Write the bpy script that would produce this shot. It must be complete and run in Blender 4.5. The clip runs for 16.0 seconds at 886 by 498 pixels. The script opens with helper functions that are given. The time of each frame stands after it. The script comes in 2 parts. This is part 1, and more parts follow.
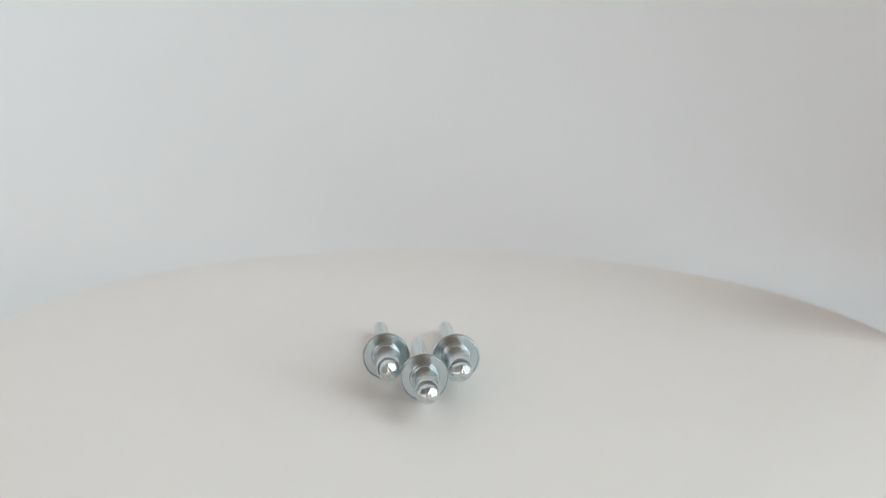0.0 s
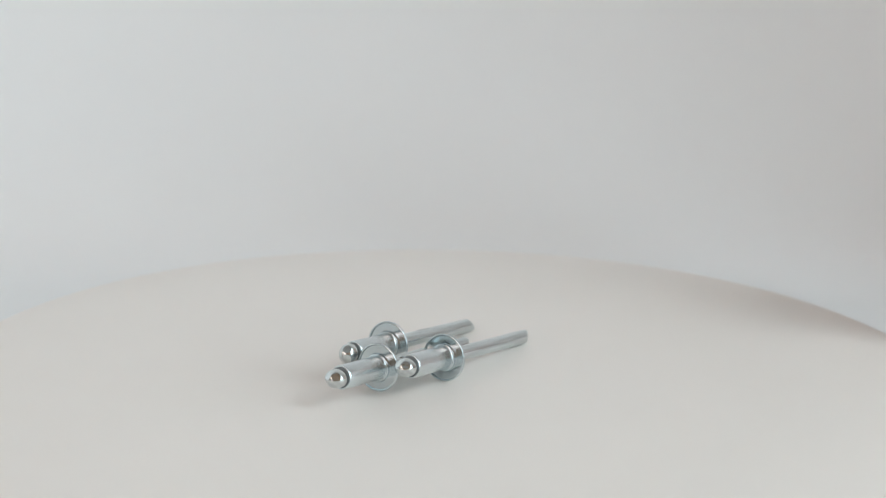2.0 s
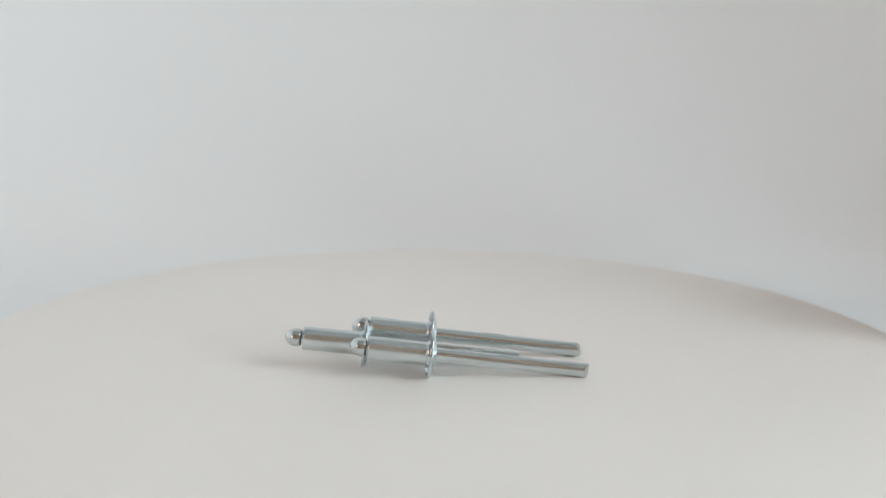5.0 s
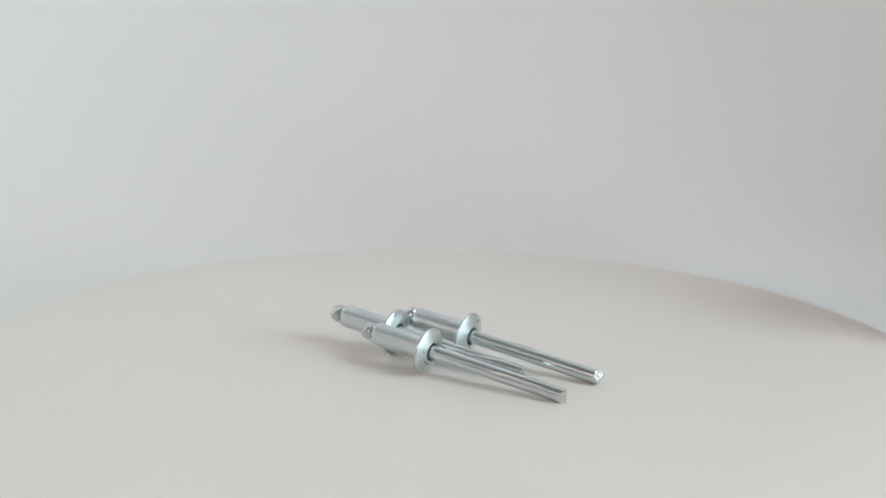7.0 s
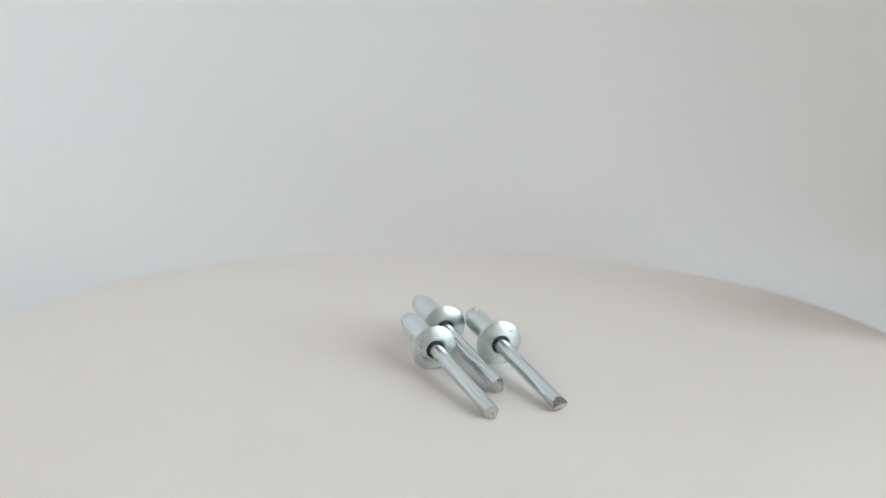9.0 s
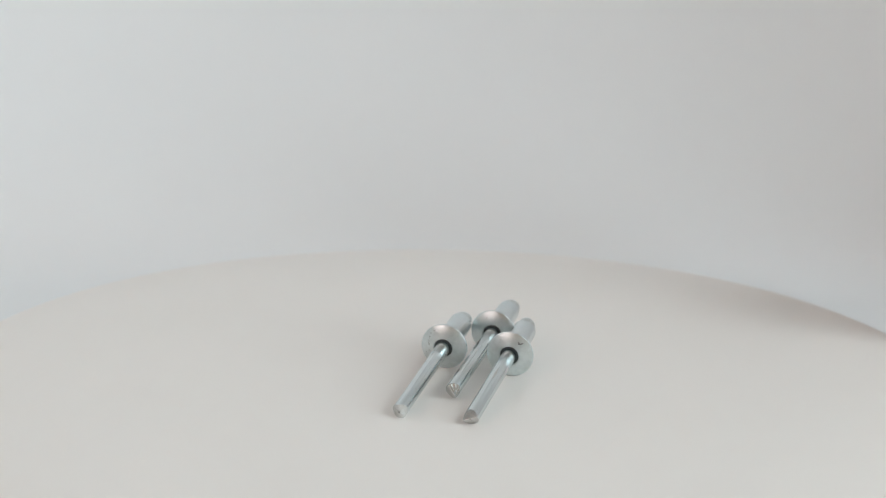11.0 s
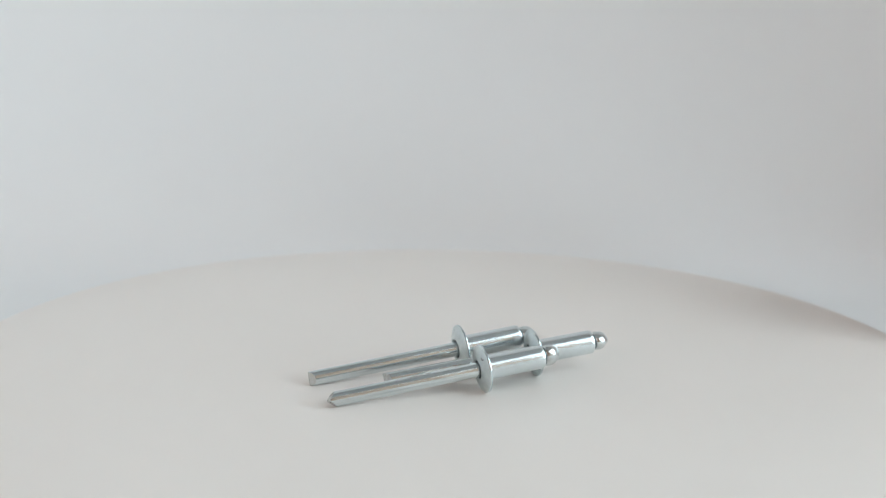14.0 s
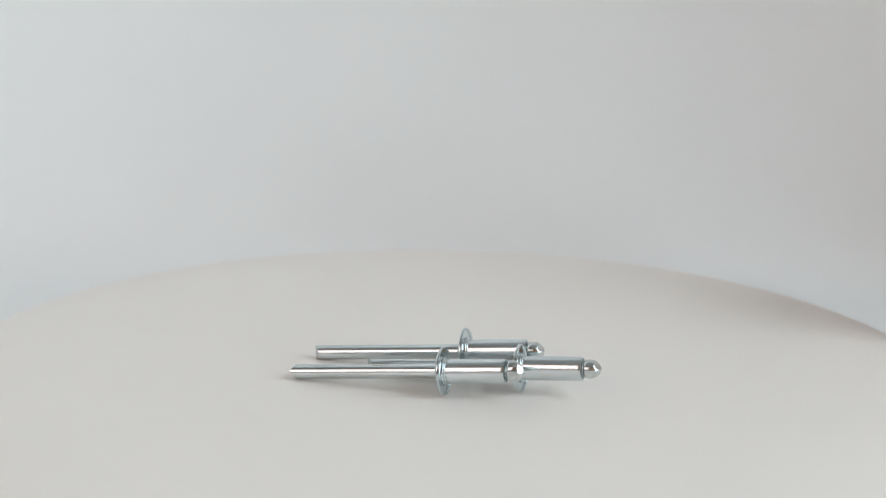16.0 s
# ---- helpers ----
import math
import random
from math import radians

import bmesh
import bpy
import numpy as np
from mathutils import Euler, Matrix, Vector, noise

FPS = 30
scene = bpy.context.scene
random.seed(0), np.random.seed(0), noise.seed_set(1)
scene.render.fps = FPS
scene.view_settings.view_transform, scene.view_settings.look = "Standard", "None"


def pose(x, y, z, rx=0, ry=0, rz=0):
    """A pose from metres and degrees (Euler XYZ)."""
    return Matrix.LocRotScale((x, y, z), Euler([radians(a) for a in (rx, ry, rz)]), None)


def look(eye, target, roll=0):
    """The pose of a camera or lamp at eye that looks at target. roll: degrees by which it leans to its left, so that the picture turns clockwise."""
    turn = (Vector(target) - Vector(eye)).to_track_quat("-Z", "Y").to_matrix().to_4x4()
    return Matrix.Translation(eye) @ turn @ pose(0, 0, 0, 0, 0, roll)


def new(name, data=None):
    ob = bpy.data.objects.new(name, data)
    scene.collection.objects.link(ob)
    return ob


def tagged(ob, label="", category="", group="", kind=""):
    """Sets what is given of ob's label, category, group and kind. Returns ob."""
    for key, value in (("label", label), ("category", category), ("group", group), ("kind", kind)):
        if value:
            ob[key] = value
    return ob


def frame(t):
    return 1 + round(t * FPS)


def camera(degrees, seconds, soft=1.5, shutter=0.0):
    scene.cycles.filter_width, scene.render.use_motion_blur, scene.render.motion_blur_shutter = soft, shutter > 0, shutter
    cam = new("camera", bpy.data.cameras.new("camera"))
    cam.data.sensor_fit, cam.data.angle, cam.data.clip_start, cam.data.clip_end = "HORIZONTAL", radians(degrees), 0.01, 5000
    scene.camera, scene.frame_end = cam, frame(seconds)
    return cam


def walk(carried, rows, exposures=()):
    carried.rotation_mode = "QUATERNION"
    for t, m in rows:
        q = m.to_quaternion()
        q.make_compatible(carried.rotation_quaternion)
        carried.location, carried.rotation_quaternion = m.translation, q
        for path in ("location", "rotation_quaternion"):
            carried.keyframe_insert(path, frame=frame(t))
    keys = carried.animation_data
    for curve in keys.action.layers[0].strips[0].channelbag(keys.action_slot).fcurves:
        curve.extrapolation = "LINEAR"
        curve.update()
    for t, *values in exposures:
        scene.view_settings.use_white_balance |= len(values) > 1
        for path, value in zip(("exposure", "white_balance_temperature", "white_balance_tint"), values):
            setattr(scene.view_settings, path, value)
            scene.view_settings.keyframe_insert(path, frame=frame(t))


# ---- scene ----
# Metres; the origin is the centre of the turntable's top. The camera stands still.
SECONDS = 16.0
EYE = Vector((0.0, -0.36846, 0.11964))
cam = camera(25.97, SECONDS, soft=1.1)
VIEW = look(EYE, EYE + Vector((-0.00318, 0.96919, -0.24628)), roll=1.07)
# the clip's own white balance drifts a little cooler towards the end
TINTS = [(0.0, 0.0, 6490, 10), (11.5, 0.0, 6490, 10), (12.2, 0.0, 6375, 9.6), (14.0, 0.0, 6375, 9.6), (16.0, 0.0, 6450, 10)]
walk(cam, [(0.0, VIEW), (SECONDS, VIEW)], TINTS)
cam.data.dof.use_dof, cam.data.dof.focus_distance, cam.data.dof.aperture_fstop = True, 0.370, 20.0

# ---- world, window light, exposure ----
world = bpy.data.worlds.new("sky")
scene.world = world
world.use_nodes = True
wn = world.node_tree
sky = wn.nodes.new("ShaderNodeTexSky")
sky.sky_type = "NISHITA"
sky.sun_disc = False
sky.sun_elevation, sky.sun_rotation = radians(35), radians(200)
wn.nodes["Background"].inputs["Strength"].default_value = 0.10
wn.links.new(sky.outputs["Color"], wn.nodes["Background"].inputs["Color"])

ROOM_W, ROOM_E, ROOM_Y0, ROOM_Y1, ROOM_Z0, ROOM_Z1 = 1.6, 1.1, -1.07, 1.5, -0.78, 1.85   # west and east walls stand at -ROOM_W and ROOM_E
WIN_Y, WIN_Z, WIN_W, WIN_H = -0.47, 0.76, 1.06, 1.40   # opening in the east wall
SOUTH_X, SOUTH_Z, SOUTH_W, SOUTH_H = -0.90, 0.72, 0.70, 0.80   # opening in the south wall


def area_light(name, eye, target, w, h, watts, colour):
    data = bpy.data.lights.new(name, "AREA")
    data.shape, data.size, data.size_y = "RECTANGLE", w, h
    data.energy, data.color = watts, colour
    ob = new(name, data)
    ob.matrix_basis = look(eye, target)
    return ob


area_light("window_daylight", (ROOM_E - 0.02, WIN_Y, WIN_Z), (0.0, WIN_Y, WIN_Z - 0.25), WIN_W, WIN_H, 18.5, (0.845, 0.97, 1.0))
# added pink fill, out of view: warms the shadows and brightens the metal's left side
area_light("fill_light_south", (SOUTH_X, ROOM_Y0 + 0.02, SOUTH_Z), (SOUTH_X + 0.6, 0.0, SOUTH_Z - 0.4), SOUTH_W, SOUTH_H, 3.5, (1.0, 0.78, 0.70))

# ---- materials ----


def material(name, colour, rough, metal=0.0, grain=(), spread=0.06, stain=None, spec=0.5, drawn=1.0):
    """grain: (scale, strength, distance) rows of bump; stain: (scale, colour, amount) of patchy colour;
    drawn: how far the grain is shrunk along x, below 1 for lengthwise drawing marks."""
    m = bpy.data.materials.new(name)
    m.use_nodes = True
    nt = m.node_tree
    b = nt.nodes["Principled BSDF"]
    b.inputs["Base Color"].default_value = (*colour, 1)
    b.inputs["Roughness"].default_value = rough
    b.inputs["Metallic"].default_value = metal
    b.inputs["Specular IOR Level"].default_value = spec
    co = nt.nodes.new("ShaderNodeTexCoord")
    mapping = nt.nodes.new("ShaderNodeMapping")
    mapping.inputs["Scale"].default_value = (drawn, 1, 1)
    nt.links.new(co.outputs["Object"], mapping.inputs["Vector"])
    last = None
    for scale, strength, distance in grain:
        n = nt.nodes.new("ShaderNodeTexNoise")
        n.inputs["Scale"].default_value = scale
        n.inputs["Detail"].default_value = 4 if drawn == 1 else 1
        nt.links.new(mapping.outputs["Vector"], n.inputs["Vector"])
        bump = nt.nodes.new("ShaderNodeBump")
        bump.inputs["Strength"].default_value = strength
        bump.inputs["Distance"].default_value = distance
        nt.links.new(n.outputs["Fac"], bump.inputs["Height"])
        if last:
            nt.links.new(last.outputs["Normal"], bump.inputs["Normal"])
        last = bump
    if last:
        nt.links.new(last.outputs["Normal"], b.inputs["Normal"])
    if stain:
        scale, other, amount = stain
        n = nt.nodes.new("ShaderNodeTexNoise")
        n.inputs["Scale"].default_value = scale
        n.inputs["Detail"].default_value = 5 if drawn == 1 else 1
        nt.links.new(mapping.outputs["Vector"], n.inputs["Vector"])
        ramp = nt.nodes.new("ShaderNodeValToRGB")
        ramp.color_ramp.elements[0].position, ramp.color_ramp.elements[1].position = 0.35, 0.7
        ramp.color_ramp.elements[0].color = (*colour, 1)
        ramp.color_ramp.elements[1].color = (*[c + (o - c) * amount for c, o in zip(colour, other)], 1)
        nt.links.new(n.outputs["Fac"], ramp.inputs["Fac"])
        nt.links.new(ramp.outputs["Color"], b.inputs["Base Color"])
        mp = nt.nodes.new("ShaderNodeMapRange")
        mp.inputs["To Min"].default_value, mp.inputs["To Max"].default_value = rough - spread, rough + spread
        nt.links.new(n.outputs["Fac"], mp.inputs["Value"])
        nt.links.new(mp.outputs["Result"], b.inputs["Roughness"])
    return m


ZINC_BODY = material("zinc_plated_sleeve", (0.725, 0.79, 0.81), 0.24, 1.0, [(3400, 0.50, 0.00009)], 0.03, (420, (0.665, 0.725, 0.755), 0.5))
ZINC_FLANGE = material("zinc_plated_flange", (0.725, 0.79, 0.80), 0.335, 1.0, [(650, 0.18, 0.00025), (2600, 0.28, 0.00007)], 0.03, (700, (0.56, 0.62, 0.63), 0.7))
ZINC_SEAT = material("zinc_plated_seat", (0.66, 0.735, 0.765), 0.11, 1.0, [(3000, 0.10, 0.00005)], 0.04, (600, (0.58, 0.65, 0.68), 0.4))
ZINC_WIRE = material("zinc_plated_wire", (0.75, 0.81, 0.825), 0.17, 1.0, [(2600, 0.10, 0.00005)], 0.04, (1900, (0.50, 0.55, 0.565), 0.75), drawn=0.03)
ZINC_HEAD = material("polished_zinc_head", (0.72, 0.77, 0.775), 0.14, 1.0, [(900, 0.25, 0.0003), (3800, 0.2, 0.00006)], 0.05, (900, (0.50, 0.52, 0.52), 0.8))
CUT_STEEL = material("cut_steel", (0.62, 0.64, 0.635), 0.21, 1.0, [(1500, 0.35, 0.0003)], 0.05, (900, (0.52, 0.50, 0.47), 0.6))


def two_sided(m, rough_side, smooth_rough, bump_low):
    """Zinc that came out grainy on the +y side of the part and smooth on the other."""
    nt = m.node_tree
    b = nt.nodes["Principled BSDF"]
    co = nt.nodes.new("ShaderNodeTexCoord")
    sep = nt.nodes.new("ShaderNodeSeparateXYZ")
    nt.links.new(co.outputs["Object"], sep.inputs["Vector"])
    wob = nt.nodes.new("ShaderNodeTexNoise")
    wob.inputs["Scale"].default_value = 500
    nt.links.new(co.outputs["Object"], wob.inputs["Vector"])
    add = nt.nodes.new("ShaderNodeMath")
    add.operation = "MULTIPLY_ADD"
    add.inputs[1].default_value = 0.0022
    nt.links.new(wob.outputs["Fac"], add.inputs[0])
    nt.links.new(sep.outputs["Y"], add.inputs[2])
    side = nt.nodes.new("ShaderNodeMapRange")
    side.inputs["From Min"].default_value, side.inputs["From Max"].default_value = 0.0002, 0.0020
    nt.links.new(add.outputs["Value"], side.inputs["Value"])
    fine = nt.nodes.new("ShaderNodeTexNoise")
    fine.inputs["Scale"].default_value, fine.inputs["Detail"].default_value = 900, 4
    nt.links.new(co.outputs["Object"], fine.inputs["Vector"])
    r = nt.nodes.new("ShaderNodeMapRange")
    r.inputs["To Min"].default_value, r.inputs["To Max"].default_value = smooth_rough, rough_side
    nt.links.new(side.outputs["Result"], r.inputs["Value"])
    r2 = nt.nodes.new("ShaderNodeMath")
    r2.operation = "MULTIPLY_ADD"
    r2.inputs[1].default_value = 0.06
    nt.links.new(fine.outputs["Fac"], r2.inputs[0])
    nt.links.new(r.outputs["Result"], r2.inputs[2])
    nt.links.new(r2.outputs["Value"], b.inputs["Roughness"])
    bump = [n for n in nt.nodes if n.bl_idname == "ShaderNodeBump"][0]
    k = nt.nodes.new("ShaderNodeMapRange")
    k.inputs["To Min"].default_value, k.inputs["To Max"].default_value = bump_low, bump.inputs["Strength"].default_value
    nt.links.new(side.outputs["Result"], k.inputs["Value"])
    nt.links.new(k.outputs["Result"], bump.inputs["Strength"])


two_sided(ZINC_BODY, 0.225, 0.19, 0.12)
two_sided(ZINC_WIRE, 0.185, 0.15, 0.07)
# darkened metal colour that holds the shade of the gap behind the head
GAP = material("gap_shade", (0.30, 0.33, 0.34), 0.5, 0.8)
# the bore's shade, put into a near-black colour
BORE = material("bore_shade", (0.10, 0.115, 0.12), 0.55, 0.8)
SCUFF = material("scuff", (0.14, 0.14, 0.14), 0.6, 0.3)
PLATTER = material("white_platter", (0.83, 0.787, 0.748), 0.32, 0.0, [(1400, 0.03, 0.0001)], 0.04, (22, (0.81, 0.767, 0.725), 0.5), 0.4)
BASE = material("turntable_base", (0.72, 0.71, 0.69), 0.45, 0.0, [(900, 0.05, 0.0001)], 0.05, (30, (0.66, 0.65, 0.63), 0.5))
PAPER = material("white_paper", (0.84, 0.856, 0.866), 0.9, 0.0, [(700, 0.06, 0.0002), (9, 0.05, 0.01)], 0.04, (6, (0.82, 0.836, 0.846), 0.6), 0.2)
# pink so that the added cards warm the shade beside them
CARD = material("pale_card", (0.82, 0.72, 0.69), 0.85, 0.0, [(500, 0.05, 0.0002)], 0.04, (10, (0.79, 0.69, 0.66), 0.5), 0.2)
PLASTER = material("wall_paint", (0.76, 0.75, 0.73), 0.9, 0.0, [(120, 0.15, 0.002)], 0.04, (2, (0.72, 0.71, 0.69), 0.5), 0.2)
CEIL = material("ceiling_paint", (0.60, 0.60, 0.605), 0.9, 0.0, [(150, 0.1, 0.002)], 0.04, (2, (0.56, 0.56, 0.565), 0.5), 0.2)
# brown for the metal to mirror: stands in for what is behind the camera
BROWN_WALL = material("brown_mirrored_wall", (0.40, 0.27, 0.19), 0.6, 0.0, [(90, 0.15, 0.002)], 0.05, (6, (0.30, 0.19, 0.13), 0.7), 0.3)
BOARDS = material("floor_boards", (0.26, 0.17, 0.10), 0.5, 0.0, [(60, 0.2, 0.002)], 0.08, (7, (0.18, 0.11, 0.07), 0.7))
WOOD = material("desk_top", (0.42, 0.33, 0.24), 0.45, 0.0, [(180, 0.1, 0.001)], 0.06, (12, (0.34, 0.26, 0.18), 0.6))
FRAME = material("window_paint", (0.80, 0.80, 0.78), 0.4, 0.0, [(200, 0.05, 0.001)], 0.05, (8, (0.76, 0.76, 0.74), 0.5))
GLASS = bpy.data.materials.new("window_glass")
GLASS.use_nodes = True
_g = GLASS.node_tree.nodes["Principled BSDF"]
_g.inputs["Transmission Weight"].default_value, _g.inputs["Roughness"].default_value, _g.inputs["IOR"].default_value = 1.0, 0.0, 1.45

# ---- mesh helpers ----


def mesh_from(name, bm, mat, smooth=True, angle=32):
    me = bpy.data.meshes.new(name)
    bmesh.ops.recalc_face_normals(bm, faces=bm.faces[:])
    bm.to_mesh(me)
    bm.free()
    me.materials.append(mat)
    if smooth:
        me.shade_smooth()
        me.set_sharp_from_angle(angle=radians(angle))
    return me


def part(name, bm, mat, parent=None, label="", smooth=True, angle=32):
    ob = new(name, mesh_from(name, bm, mat, smooth, angle))
    if parent:
        ob.parent = parent
    if label:
        tagged(ob, label)
    return ob


def lathe(profile, segs=72, axis="X", close=False):
    """Turns (along, radius) rows round the X or Z axis."""
    bm = bmesh.new()
    rings = []
    for s, r in profile:
        if r < 1e-7:
            v = bm.verts.new((s, 0, 0) if axis == "X" else (0, 0, s))
            rings.append([v])
            continue
        ring = []
        for i in range(segs):
            a = 2 * math.pi * i / segs
            c, d = r * math.cos(a), r * math.sin(a)
            ring.append(bm.verts.new((s, c, d) if axis == "X" else (c, d, s)))
        rings.append(ring)
    pairs = list(zip(rings, rings[1:])) + ([(rings[-1], rings[0])] if close else [])
    for a, b in pairs:
        for i in range(segs):
            j = (i + 1) % segs
            if len(a) == 1:
                bm.faces.new((a[0], b[i], b[j]))
            elif len(b) == 1:
                bm.faces.new((a[i], a[j], b[0]))
            else:
                bm.faces.new((a[i], a[j], b[j], b[i]))
    return bm


def box(x0, x1, y0, y1, z0, z1, bevel=0.0, segs=2):
    bm = bmesh.new()
    bmesh.ops.create_cube(bm, size=1.0)
    for v in bm.verts:
        v.co = Vector(((x0 + x1) / 2 + v.co.x * (x1 - x0), (y0 + y1) / 2 + v.co.y * (y1 - y0), (z0 + z1) / 2 + v.co.z * (z1 - z0)))
    if bevel:
        bmesh.ops.bevel(bm, geom=bm.edges[:], offset=bevel, segments=segs, affect="EDGES", profile=0.5)
    return bm


def structure(name, bm, mat, label, category, smooth=False):
    return tagged(part(name, bm, mat, smooth=smooth), label, category, kind="structure")


# ---- the room round the desk ----
TABLE_Z = -0.016


def room():
    e, x, y0, y1, z0, z1, w = ROOM_E, ROOM_W, ROOM_Y0, ROOM_Y1, ROOM_Z0, ROOM_Z1, 0.12
    structure("floor", box(-x - w, e + w, y0 - w, y1 + w, z0 - 0.1, z0), BOARDS, "brown wooden floor of the room", "floor")
    structure("ceiling", box(-x - w, e + w, y0 - w, y1 + w, z1, z1 + 0.1), CEIL, "white painted ceiling over the desk", "ceiling")
    structure("wall_north", box(-x - w, e + w, y1, y1 + w, z0, z1), PLASTER, "plain off-white painted wall", "wall")
    structure("wall_west", box(-x - w, -x, y0, y1, z0, z1), PLASTER, "plain off-white painted wall", "wall")
    window_wall("wall_east", "window_1", lambda u, v: (e + u, v), y0, y1, WIN_Y, WIN_Z, WIN_W, WIN_H, PLASTER, "off-white painted wall with a window opening")
    # the south wall is unseen; its brown is added for the rivets' dark reflections
    window_wall("wall_south", "fill_window", lambda u, v: (v, y0 - u), -x - w, e + w, SOUTH_X, SOUTH_Z, SOUTH_W, SOUTH_H, BROWN_WALL, "unseen brown wall, added for the rivets to mirror, with a window opening")
    # added white reflector, unseen: keeps the wall's brown out of the flange seats
    structure("wainscot", box(-x, e, y0, y0 + 0.012, z0, 0.11, 0.003), FRAME, "unseen white board low on the brown wall, added for the flanges to mirror", "wainscot")


def window_wall(name, win_name, plan, v0, v1, at, wz, ww, wh, mat, label):
    """A wall with a window in it; plan turns (depth from the inner face, place along the wall) into x and y."""
    z0, z1, w, f = ROOM_Z0, ROOM_Z1, 0.12, 0.05
    a0, a1, b0, b1 = at - ww / 2 - f, at + ww / 2 + f, wz - wh / 2 - f, wz + wh / 2 + f

    def block(u0, u1, va, vb, za, zb, bevel=0.0):
        (xa, ya), (xb, yb) = plan(u0, va), plan(u1, vb)
        return box(min(xa, xb), max(xa, xb), min(ya, yb), max(ya, yb), za, zb, bevel)

    bm = bmesh.new()
    for va, vb, za, zb in ((v0, a0, z0, z1), (a1, v1, z0, z1), (a0, a1, z0, b0), (a0, a1, b1, z1)):
        piece = block(0.0, w, va, vb, za, zb)
        me = bpy.data.meshes.new("tmp")
        piece.to_mesh(me)
        piece.free()
        bm.from_mesh(me)
        bpy.data.meshes.remove(me)
    structure(name, bm, mat, label, "wall")
    win = tagged(new(win_name), "unseen white framed window that lights the desk", "window", kind="structure")
    for va, vb, za, zb in ((a0, a1, b0, b0 + f), (a0, a1, b1 - f, b1), (a0, a0 + f, b0 + f, b1 - f), (a1 - f, a1, b0 + f, b1 - f)):
        part("window_frame", block(0.03, 0.08, va, vb, za, zb, 0.004), FRAME, win)
    pane = part("pane", block(0.053, 0.057, a0 + f, a1 - f, b0 + f, b1 - f), GLASS, win, "clear glass pane", smooth=False)
    pane.visible_shadow = False


def desk():
    top = tagged(new("desk"), "wooden desk that carries the white paper and turntable", "desk")
    z = TABLE_Z - 0.002
    part("tabletop", box(-0.75, 0.75, -0.55, 0.80, z - 0.028, z, 0.004), WOOD, top)
    for sx in (-1, 1):
        for sy in (-1, 1):
            part("leg", box(sx * 0.70 - 0.025, sx * 0.70 + 0.025, 0.125 + sy * 0.60 - 0.025, 0.125 + sy * 0.60 + 0.025, ROOM_Z0, z - 0.028, 0.004), WOOD, top)


def backdrop():
    """One sheet of white paper that lies on the desk and sweeps up behind the turntable."""
    bm = bmesh.new()
    line = [(-0.54 + 0.0655 * i, TABLE_Z) for i in range(11)]
    y, z, a = 0.115, TABLE_Z, 0.0
    # a quick bend behind the turntable, then a long slow one up to the vertical
    for radius, stop, n in ((0.05, radians(35), 10), (0.60, radians(84), 32)):
        step = (stop - a) / n
        for i in range(n):
            a += step / 2
            y, z = y + radius * step * math.cos(a), z + radius * step * math.sin(a)
            a += step / 2
            line.append((y, z))
    line += [(y + math.cos(a) * 0.1 * k, z + math.sin(a) * 0.1 * k) for k in range(1, 8)]
    cols = [-0.62 + 0.90 * i / 24 for i in range(25)]
    thick = 0.0008   # of the paper
    layers = []
    for k in (0, 1):
        rows = []
        for i, (y, z) in enumerate(line):
            p, q = line[max(0, i - 1)], line[min(len(line) - 1, i + 1)]
            d = Vector((q[0] - p[0], q[1] - p[1])).normalized()
            y, z = y + d.y * thick * k, z - d.x * thick * k
            lift = max(0.0, z - TABLE_Z)
            w = min(1.0, lift / 0.035)
            w = w * w * (3 - 2 * w)
            # narrower beside the card; the unseen flare above is added as white for the metal to mirror
            flare = min(1.0, max(0.0, (lift - 0.21) / 0.08))
            spread = [x * (1 + 0.8 * flare) if x > 0 else x for x in cols]
            rows.append([bm.verts.new((x, y - (1.3 if x > 0 else 1.1) * w * x * x, z)) for x in spread])
        layers.append(rows)
        for a, b in zip(rows, rows[1:]):
            for i in range(24):
                bm.faces.new((a[i], a[i + 1], b[i + 1], b[i]))
    up, low = layers
    loop = lambda g: g[0] + [r[-1] for r in g[1:-1]] + g[-1][::-1] + [r[0] for r in g[-2:0:-1]]
    u, v = loop(up), loop(low)
    for i in range(len(u)):
        j = (i + 1) % len(u)
        bm.faces.new((u[i], u[j], v[j], v[i]))
    ob = structure("backdrop", bm, PAPER, "seamless white paper sweep behind the turntable", "backdrop", smooth=True)
    return ob


def shade_card(x0, y0, x1, y1, base, top, label):
    """An unseen upright pale card, added to keep the window's light off what lies behind it."""
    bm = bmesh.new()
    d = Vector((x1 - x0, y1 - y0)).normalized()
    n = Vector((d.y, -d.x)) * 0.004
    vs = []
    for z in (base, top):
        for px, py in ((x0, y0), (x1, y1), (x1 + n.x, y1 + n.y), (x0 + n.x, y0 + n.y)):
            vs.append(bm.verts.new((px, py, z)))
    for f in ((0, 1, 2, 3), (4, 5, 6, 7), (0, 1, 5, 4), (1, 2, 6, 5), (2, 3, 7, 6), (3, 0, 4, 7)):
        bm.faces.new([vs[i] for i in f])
    return structure("light_blocker", bm, CARD, label, "card")


room()
desk()
backdrop()
# two added cards out of view: they shade the platter's rear rim and the backdrop
shade_card(0.1035, 0.026, 0.128, 0.074, TABLE_Z, 0.055, "low pale pink card, unseen, added to shade the platter's rim")
shade_card(0.29, -0.02, 0.36, 0.24, TABLE_Z - 0.002, 0.20, "taller pale pink card, unseen, added to shade the backdrop")

# ---- the turntable ----
DISC_R = 0.1031


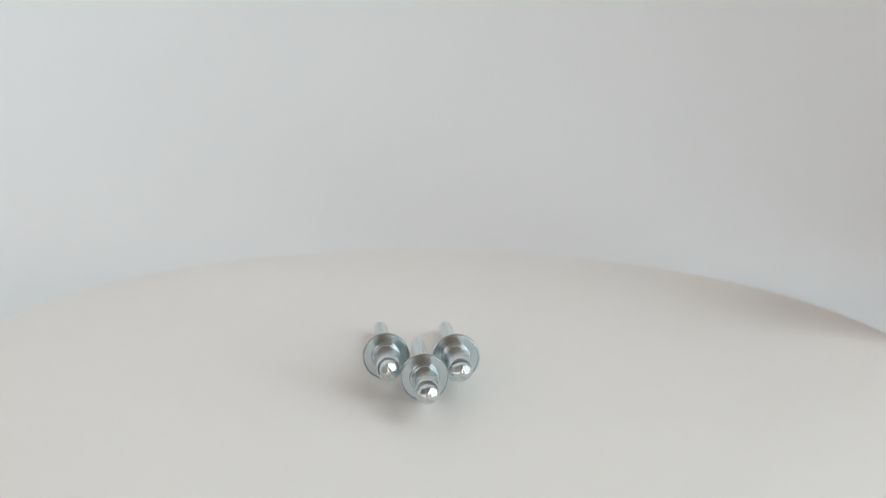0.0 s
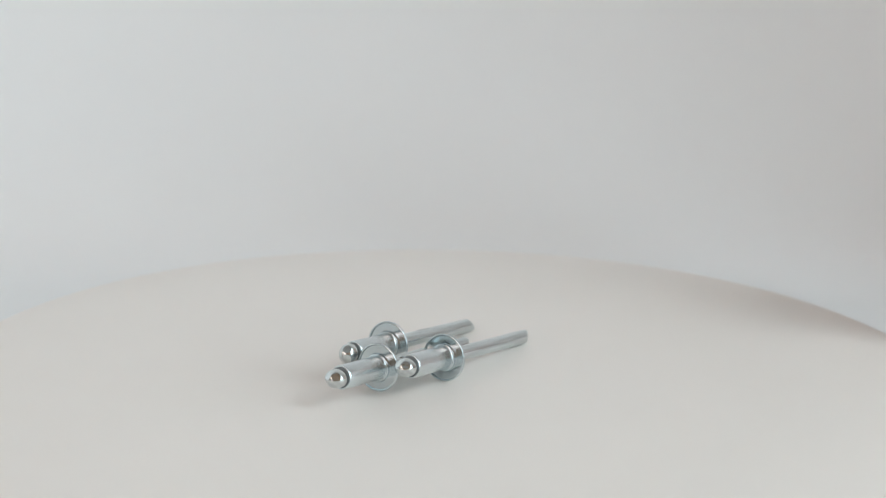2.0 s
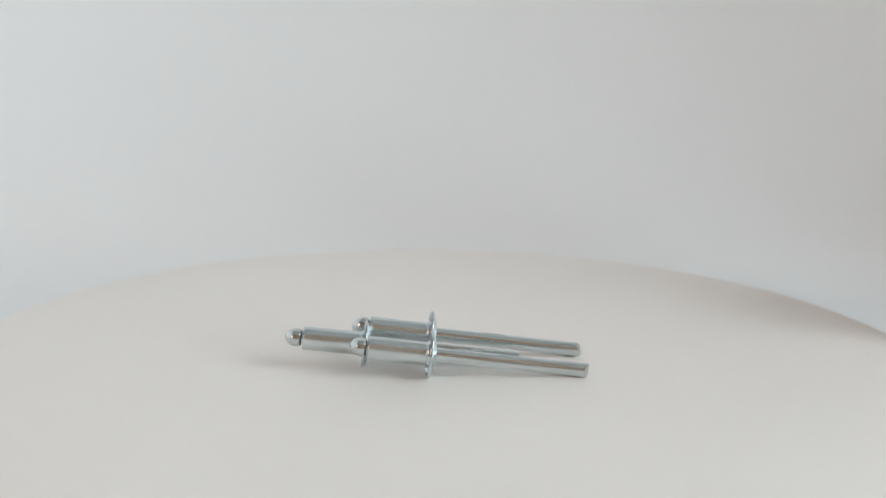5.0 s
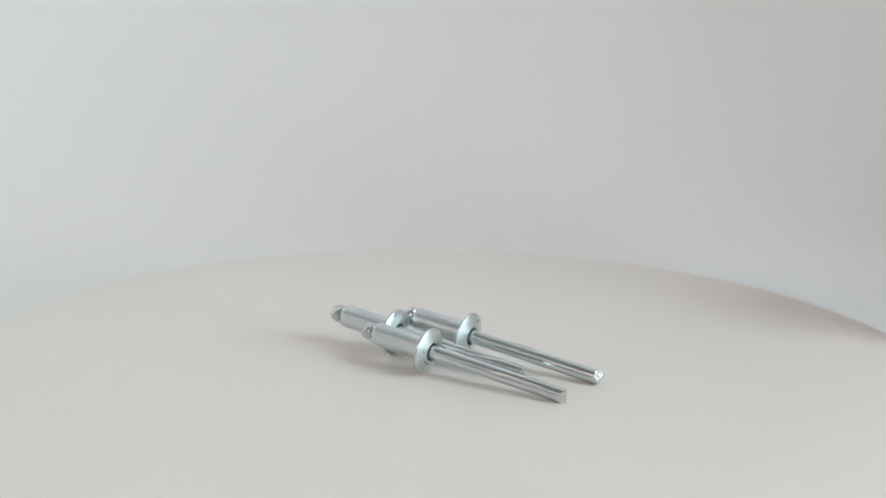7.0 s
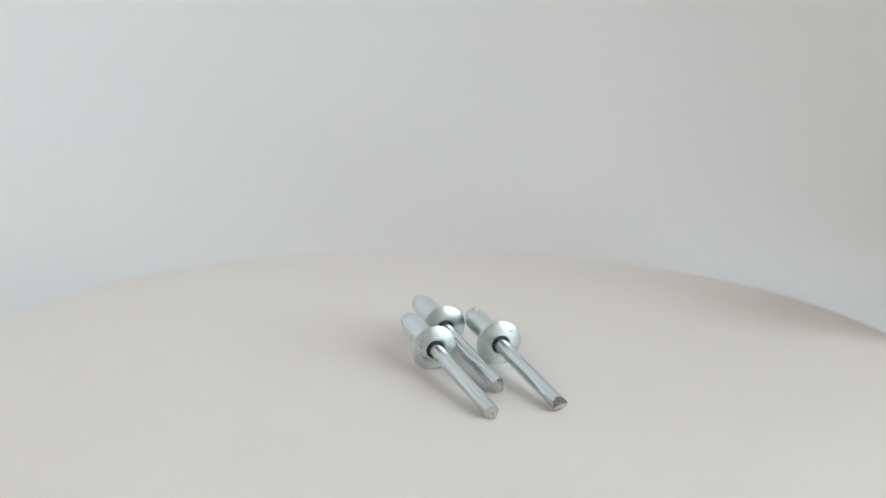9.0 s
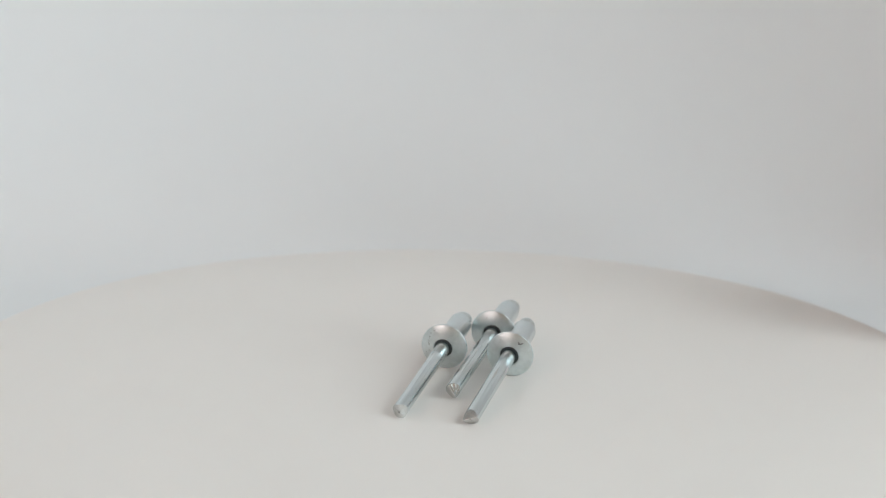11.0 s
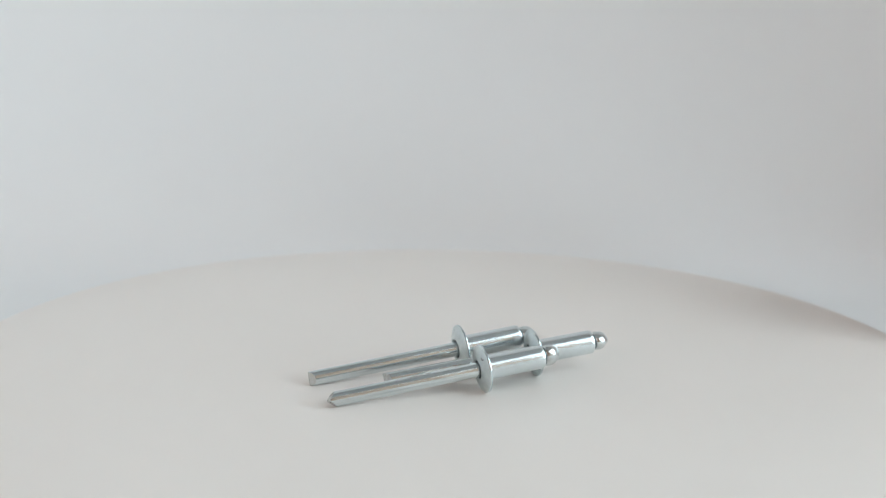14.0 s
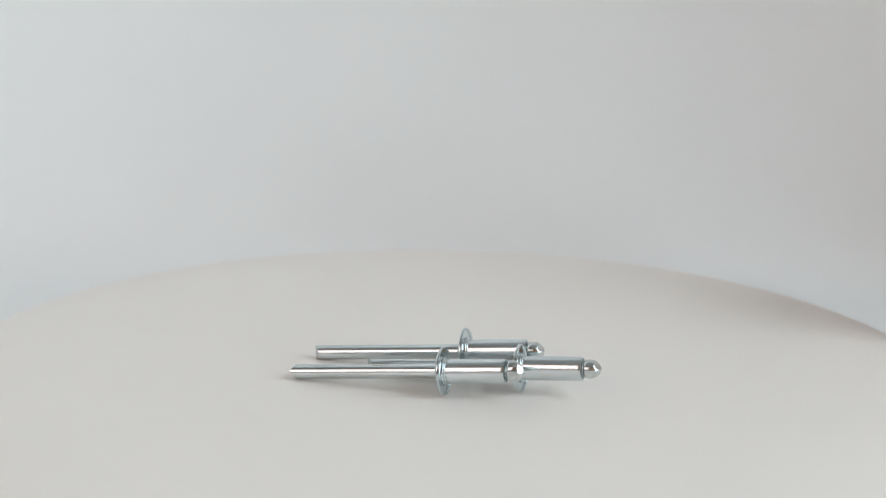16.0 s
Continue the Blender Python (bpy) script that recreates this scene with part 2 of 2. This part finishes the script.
def turntable():
    top = tagged(new("turntable"), "round cream-white plastic display turntable on white paper", "turntable")
    base = part("base", lathe([(TABLE_Z, 0.0), (TABLE_Z, 0.080), (TABLE_Z + 0.002, 0.082), (-0.011, 0.082), (-0.010, 0.081), (-0.010, 0.0)], 96, "Z"), BASE, top, "round white plastic foot")
    e = 0.0016
    prof = [(0.0, 0.0), (0.0, 0.03), (0.0, 0.07), (0.0, DISC_R - e)]
    prof += [(-e + e * math.cos(a), DISC_R - e + e * math.sin(a)) for a in [math.pi / 2 * i / 6 for i in range(1, 7)]]
    prof += [(-0.008, DISC_R), (-0.0095, DISC_R - 0.0015), (-0.0095, 0.0)]
    platter = part("platter", lathe(prof, 192, "Z"), PLATTER, top, "smooth cream-white round platter")
    return top, platter


TURNTABLE, PLATTER_OB = turntable()

# ---- the blind rivets ----
FLANGE_R = 0.00475


def mm(rows):
    return [(s * 0.001, r * 0.001) for s, r in rows]


def flange_mesh():
    return lathe(mm([
        (-0.30, 1.92), (-0.82, 1.92), (-0.92, 1.98), (-0.95, 2.10), (-0.91, 2.35), (-0.77, 2.85), (-0.61, 3.35), (-0.45, 3.80),
        (-0.28, 4.22), (-0.16, 4.48), (-0.08, 4.64), (-0.03, 4.72), (0.02, 4.75), (0.34, 4.75), (0.43, 4.71), (0.47, 4.62), (0.47, 4.50),
        (0.40, 4.42), (0.15, 4.34), (0.155, 3.40), (0.16, 2.90), (0.24, 2.82), (0.72, 2.78), (0.80, 2.73), (0.84, 2.64), (0.86, 2.36), (0.3, 2.1)]), 96)


def sleeve_mesh():
    return lathe(mm([
        (0.80, 2.375), (0.88, 2.50), (1.02, 2.46), (1.10, 2.385), (4.0, 2.38), (8.0, 2.375), (12.1, 2.375), (12.48, 2.36), (12.66, 2.29),
        (12.70, 2.18), (12.66, 2.04), (12.45, 1.98), (9.0, 1.96)]), 80)


def head_mesh(lean, upright):
    """The mandrel's head: a short neck, a rounded shoulder and a dome that the die pressed into four flats, with a fine burr cross where they meet.
    The press left it oval: broad across, or up and down where upright is true."""
    rows = [(11.0, 1.52), (12.95, 1.53), (13.05, 1.58), (13.12, 1.70), (13.22, 1.80), (13.40, 1.88), (13.70, 1.92), (14.05, 1.92), (14.25, 1.90)]
    for i in range(1, 37):
        a = math.pi / 2 * i / 36
        rows.append((14.25 + 2.02 * math.sin(a), 1.90 * math.cos(a) if i < 36 else 0.0))
    bm = lathe(mm(rows), 96)
    c = Vector((0.01425, 0, 0))
    flats = []
    for i in range(4):
        a = math.pi / 2 * i + lean
        tip = radians(50 if i % 2 else 42)
        flats.append((Vector((math.sin(tip), math.cos(tip) * math.cos(a), math.cos(tip) * math.sin(a))), 0.00183 if i % 2 else 0.00177))
    for v in bm.verts:
        if v.co.x < 0.0140:
            continue
        for n, reach in flats:
            over = (v.co - c).dot(n) - reach
            if over > 0:
                v.co -= n * over
        r = math.hypot(v.co.y, v.co.z)
        turned = math.atan2(v.co.z, v.co.y) - lean - math.pi / 4
        off = abs((turned + math.pi / 4) % (math.pi / 2) - math.pi / 4) * r
        if r < 0.0013:
            v.co.x += 0.00009 * max(0.0, 1 - off / 0.00012) * (1 - r / 0.0013)
    for v in bm.verts:
        k = min(1.0, max(0.0, (v.co.x - 0.01305) / 0.0003))
        broad, slim = 1 + 0.09 * k, 1 - 0.05 * k
        v.co.y *= slim if upright else broad
        v.co.z *= broad if upright else slim
    return bm


def wire_mesh(length, spin, seed, half, grooves=()):
    """The mandrel's wire with a wedge-shaped nipped end. spin: degrees by which the wedge's ridge leans from the level; half: its half angle;
    grooves: (degrees round the wire, start, end, depth) of drawn flutes, in millimetres."""
    end = -length - 0.55
    rows = [(9.0, 1.44), (4.0, 1.45), (-0.5, 1.45)] + [(-0.5 - (length - 3.0) * i / 24, 1.46) for i in range(1, 25)]
    rows += [(-length + 2.5 - 0.125 * i, 1.46) for i in range(1, 25)] + [(end, 1.46 * (1 - i / 12)) for i in range(0, 12)] + [(end, 0.0)]
    bm = lathe(mm(rows), 96)
    turn = Matrix.Rotation(radians(-spin), 3, "X")
    rnd = random.Random(seed)
    for f in bm.faces:
        if f.calc_center_median().x < (end + 0.02) * 0.001:
            f.material_index = 1
    for v in bm.verts:
        z = abs((turn @ v.co).z)
        limit = end * 0.001 + max(0.0, z - 0.00018) / math.tan(radians(half))
        if v.co.x < limit:
            v.co.x = limit + rnd.uniform(0, 0.00003)
        k = 1 + 0.003 * math.sin(v.co.x * 700 + seed)
        turned = math.degrees(math.atan2(v.co.z, v.co.y)) % 360
        for at, start, stop, depth in grooves:
            off = abs((turned - at + 180) % 360 - 180) / 13
            along = min(1.0, max(0.0, min(start - v.co.x * 1000, v.co.x * 1000 - stop) / 2.0))
            k -= depth / 1.46 * along * max(0.0, 1 - off * off)
        v.co.y *= k
        v.co.z *= k
    return bm


def dent_mesh(along, length, width, turn_deg, radius):
    """A shallow pressed mark that lies on the wire, an oval with a sunk middle."""
    bm = bmesh.new()
    n, rings = 20, [(1.0, 0.00001), (0.8, 0.00005), (0.45, 0.00002)]
    made = []
    for k, h in rings:
        ring = []
        for i in range(n):
            a = 2 * math.pi * i / n
            s, w = along + k * length / 2 * math.cos(a), k * width / 2 * math.sin(a)
            b = radians(turn_deg) + w / radius
            ring.append(bm.verts.new((s, (radius + h) * math.cos(b), (radius + h) * math.sin(b))))
        made.append(ring)
    for a, b in zip(made, made[1:]):
        for i in range(n):
            bm.faces.new((a[i], a[(i + 1) % n], b[(i + 1) % n], b[i]))
    bm.faces.new(made[-1])
    return bm


def dome_height(r):
    """How far the flange's domed face stands before its rim, by the radius."""
    rows = [(2.10, -0.95), (2.35, -0.91), (2.85, -0.77), (3.35, -0.61), (3.80, -0.45), (4.22, -0.28), (4.48, -0.16)]
    for (a, p), (b, q) in zip(rows, rows[1:]):
        if a <= r <= b:
            return p + (q - p) * (r - a) / (b - a)
    return -0.95


def scuff_mesh(r, turn_deg, length, width, lean, seed):
    """A thin ragged scratch on the flange's domed face; millimetres and degrees."""
    rnd = random.Random(seed)
    bm = bmesh.new()
    c = Vector((r * math.cos(radians(turn_deg)), r * math.sin(radians(turn_deg))))
    d = Vector((math.cos(radians(lean)), math.sin(radians(lean))))
    n = Vector((-d.y, d.x))
    left, right = [], []
    for i in range(7):
        u = i / 6 - 0.5
        w = width / 2 * (1 - (2 * u) ** 2) * rnd.uniform(0.5, 1.2) + 0.008
        for side, sgn in ((left, 1), (right, -1)):
            p = c + d * u * length + n * (sgn * w + 0.04 * math.sin(u * 9 + seed))
            side.append(bm.verts.new(((dome_height(p.length) - 0.012) * 0.001, p.x * 0.001, p.y * 0.001)))
    for i in range(6):
        bm.faces.new((left[i], left[i + 1], right[i + 1], right[i]))
    return bm


def blind_rivet(label, length, spin, half, seed, lean, dents=(), scuffs=(), grooves=()):
    """Lies along x, its head towards +x; the origin is the flange's lowest point."""
    top = tagged(new("blind_rivet"), label, "rivet", "blind rivets on the turntable")
    up = Matrix.Translation((0, 0, FLANGE_R))
    flange = part("flange", flange_mesh(), ZINC_FLANGE, top, "domed zinc-plated flange", angle=36)
    flange.data.materials.append(ZINC_SEAT)
    for f in flange.data.polygons:
        f.material_index = int(f.center.x > 0.00015)
    sleeve = part("sleeve", sleeve_mesh(), ZINC_BODY, top, "grainy zinc-plated tubular sleeve", angle=36)
    head = part("mandrel_head", head_mesh(lean, seed == 2), ZINC_HEAD, top, "shiny rounded mandrel head", angle=24)
    wire = part("mandrel", wire_mesh(length, spin, seed, half, grooves), ZINC_WIRE, top, "drawn steel wire with a nipped end", angle=25)
    wire.data.materials.append(CUT_STEEL)
    # this ring closes the bore and carries its shade as dark colour
    bore = part("bore", lathe(mm([(-0.55, 1.40), (-0.55, 1.915), (-0.45, 1.915), (-0.45, 1.40)]), 48, close=True), BORE, flange, "dark ring that stands for the shade round the wire")
    # closes the sleeve's mouth; its dark colour is the painted shade of the gap
    seam = part("gap_ring", lathe(mm([(12.40, 1.50), (12.40, 1.97), (12.52, 1.97), (12.52, 1.50)]), 48, close=True), GAP, sleeve, "darkened ring that stands for the shade behind the head")
    for ob in (flange, sleeve, head, wire):
        ob.matrix_basis = up
    for along, ln, wd, turn in dents:
        part("crimp_mark", dent_mesh(along * 0.001, ln * 0.001, wd * 0.001, turn, 0.00147), CUT_STEEL, wire, "pressed grip mark")
    for i, (r, turn, ln, wd, lean) in enumerate(scuffs):
        part("scratch", scuff_mesh(r, turn, ln, wd, lean, seed + i), SCUFF, flange, "dark scratch")
    return top


RIVET_A = blind_rivet("zinc-plated steel blind rivet with its head ahead of its neighbours", 30.9, 60, 49, 1, 0.70, [(-9.0, 6.0, 0.45, 40)],
                      [(3.6, 70, 0.4, 0.08, 20)], [(92, -4.0, -27.0, 0.16), (60, -8.0, -24.0, 0.20), (46, -5.0, -20.0, 0.24), (163, -5.0, -25.0, 0.12), (125, -12.0, -28.5, 0.07)])
RIVET_B = blind_rivet("zinc-plated steel blind rivet on the turntable, dark scratch on flange", 30.8, -20, 46, 2, 1.15, [(-13.0, 5.0, 0.5, 100)],
                      [(3.5, 131, 1.0, 0.26, 168), (3.45, 124, 0.5, 0.2, 30), (3.7, 60, 0.3, 0.08, 20)], [(215, -14.0, -27.0, 0.06)])
RIVET_C = blind_rivet("zinc-plated steel blind rivet on the turntable, smudged domed flange", 31.4, 82.5, 50, 3, 0.80, [(-3.6, 2.3, 0.8, 186)],
                      [(3.1, 12, 0.8, 0.16, 80), (3.5, 35, 0.7, 0.12, 120), (2.7, 318, 0.9, 0.26, 20), (2.6, 303, 0.8, 0.24, 100), (4.0, 62, 0.7, 0.10, 150),
                       (2.9, 330, 0.7, 0.16, 60), (3.3, 22, 0.5, 0.10, 40), (3.8, 340, 0.4, 0.06, 90), (2.6, 290, 0.6, 0.18, 45), (2.4, 325, 0.5, 0.22, 130),
                       (3.2, 310, 0.6, 0.08, 95), (3.9, 48, 0.5, 0.07, 100), (3.0, 345, 0.4, 0.10, 15)], [(30, -16.0, -28.0, 0.06)])

# Places of the rivets at the start: x, y of the flange's centre, heading of the head, height of the wire's end.
PLACES = [
    (RIVET_A, -0.00426, -0.01668, -1.5097, 0.00170),
    (RIVET_B, -0.01212, -0.00356, -1.4975, 0.00131),
    (RIVET_C, 0.00178, -0.00325, -1.4968, 0.00130),
]
TURN_RATE = -18.109   # degrees a second, clockwise from above


def rivet_pose(x, y, heading, end_z):
    tilt = math.asin((FLANGE_R * 0.99 - end_z) / 0.03125)
    a = Vector((math.cos(heading) * math.cos(tilt), math.sin(heading) * math.cos(tilt), math.sin(tilt)))
    u = Vector((-math.cos(heading) * math.sin(tilt), -math.sin(heading) * math.sin(tilt), math.cos(tilt)))
    s = u.cross(a)
    f = Vector((x, y, FLANGE_R * math.cos(tilt)))
    o = f - u * FLANGE_R
    m = Matrix((a, s, u)).transposed().to_4x4()
    m.translation = o
    return m


def motions():
    steps = [i * 0.2 for i in range(int(SECONDS / 0.2) + 1)]
    spins = [(t, Matrix.Rotation(radians(TURN_RATE * t), 4, "Z")) for t in steps]
    walk(PLATTER_OB, [(t, m) for t, m in spins])
    for ob, x, y, heading, end_z in PLACES:
        start = rivet_pose(x, y, heading, end_z)
        walk(ob, [(t, m @ start) for t, m in spins])


motions()
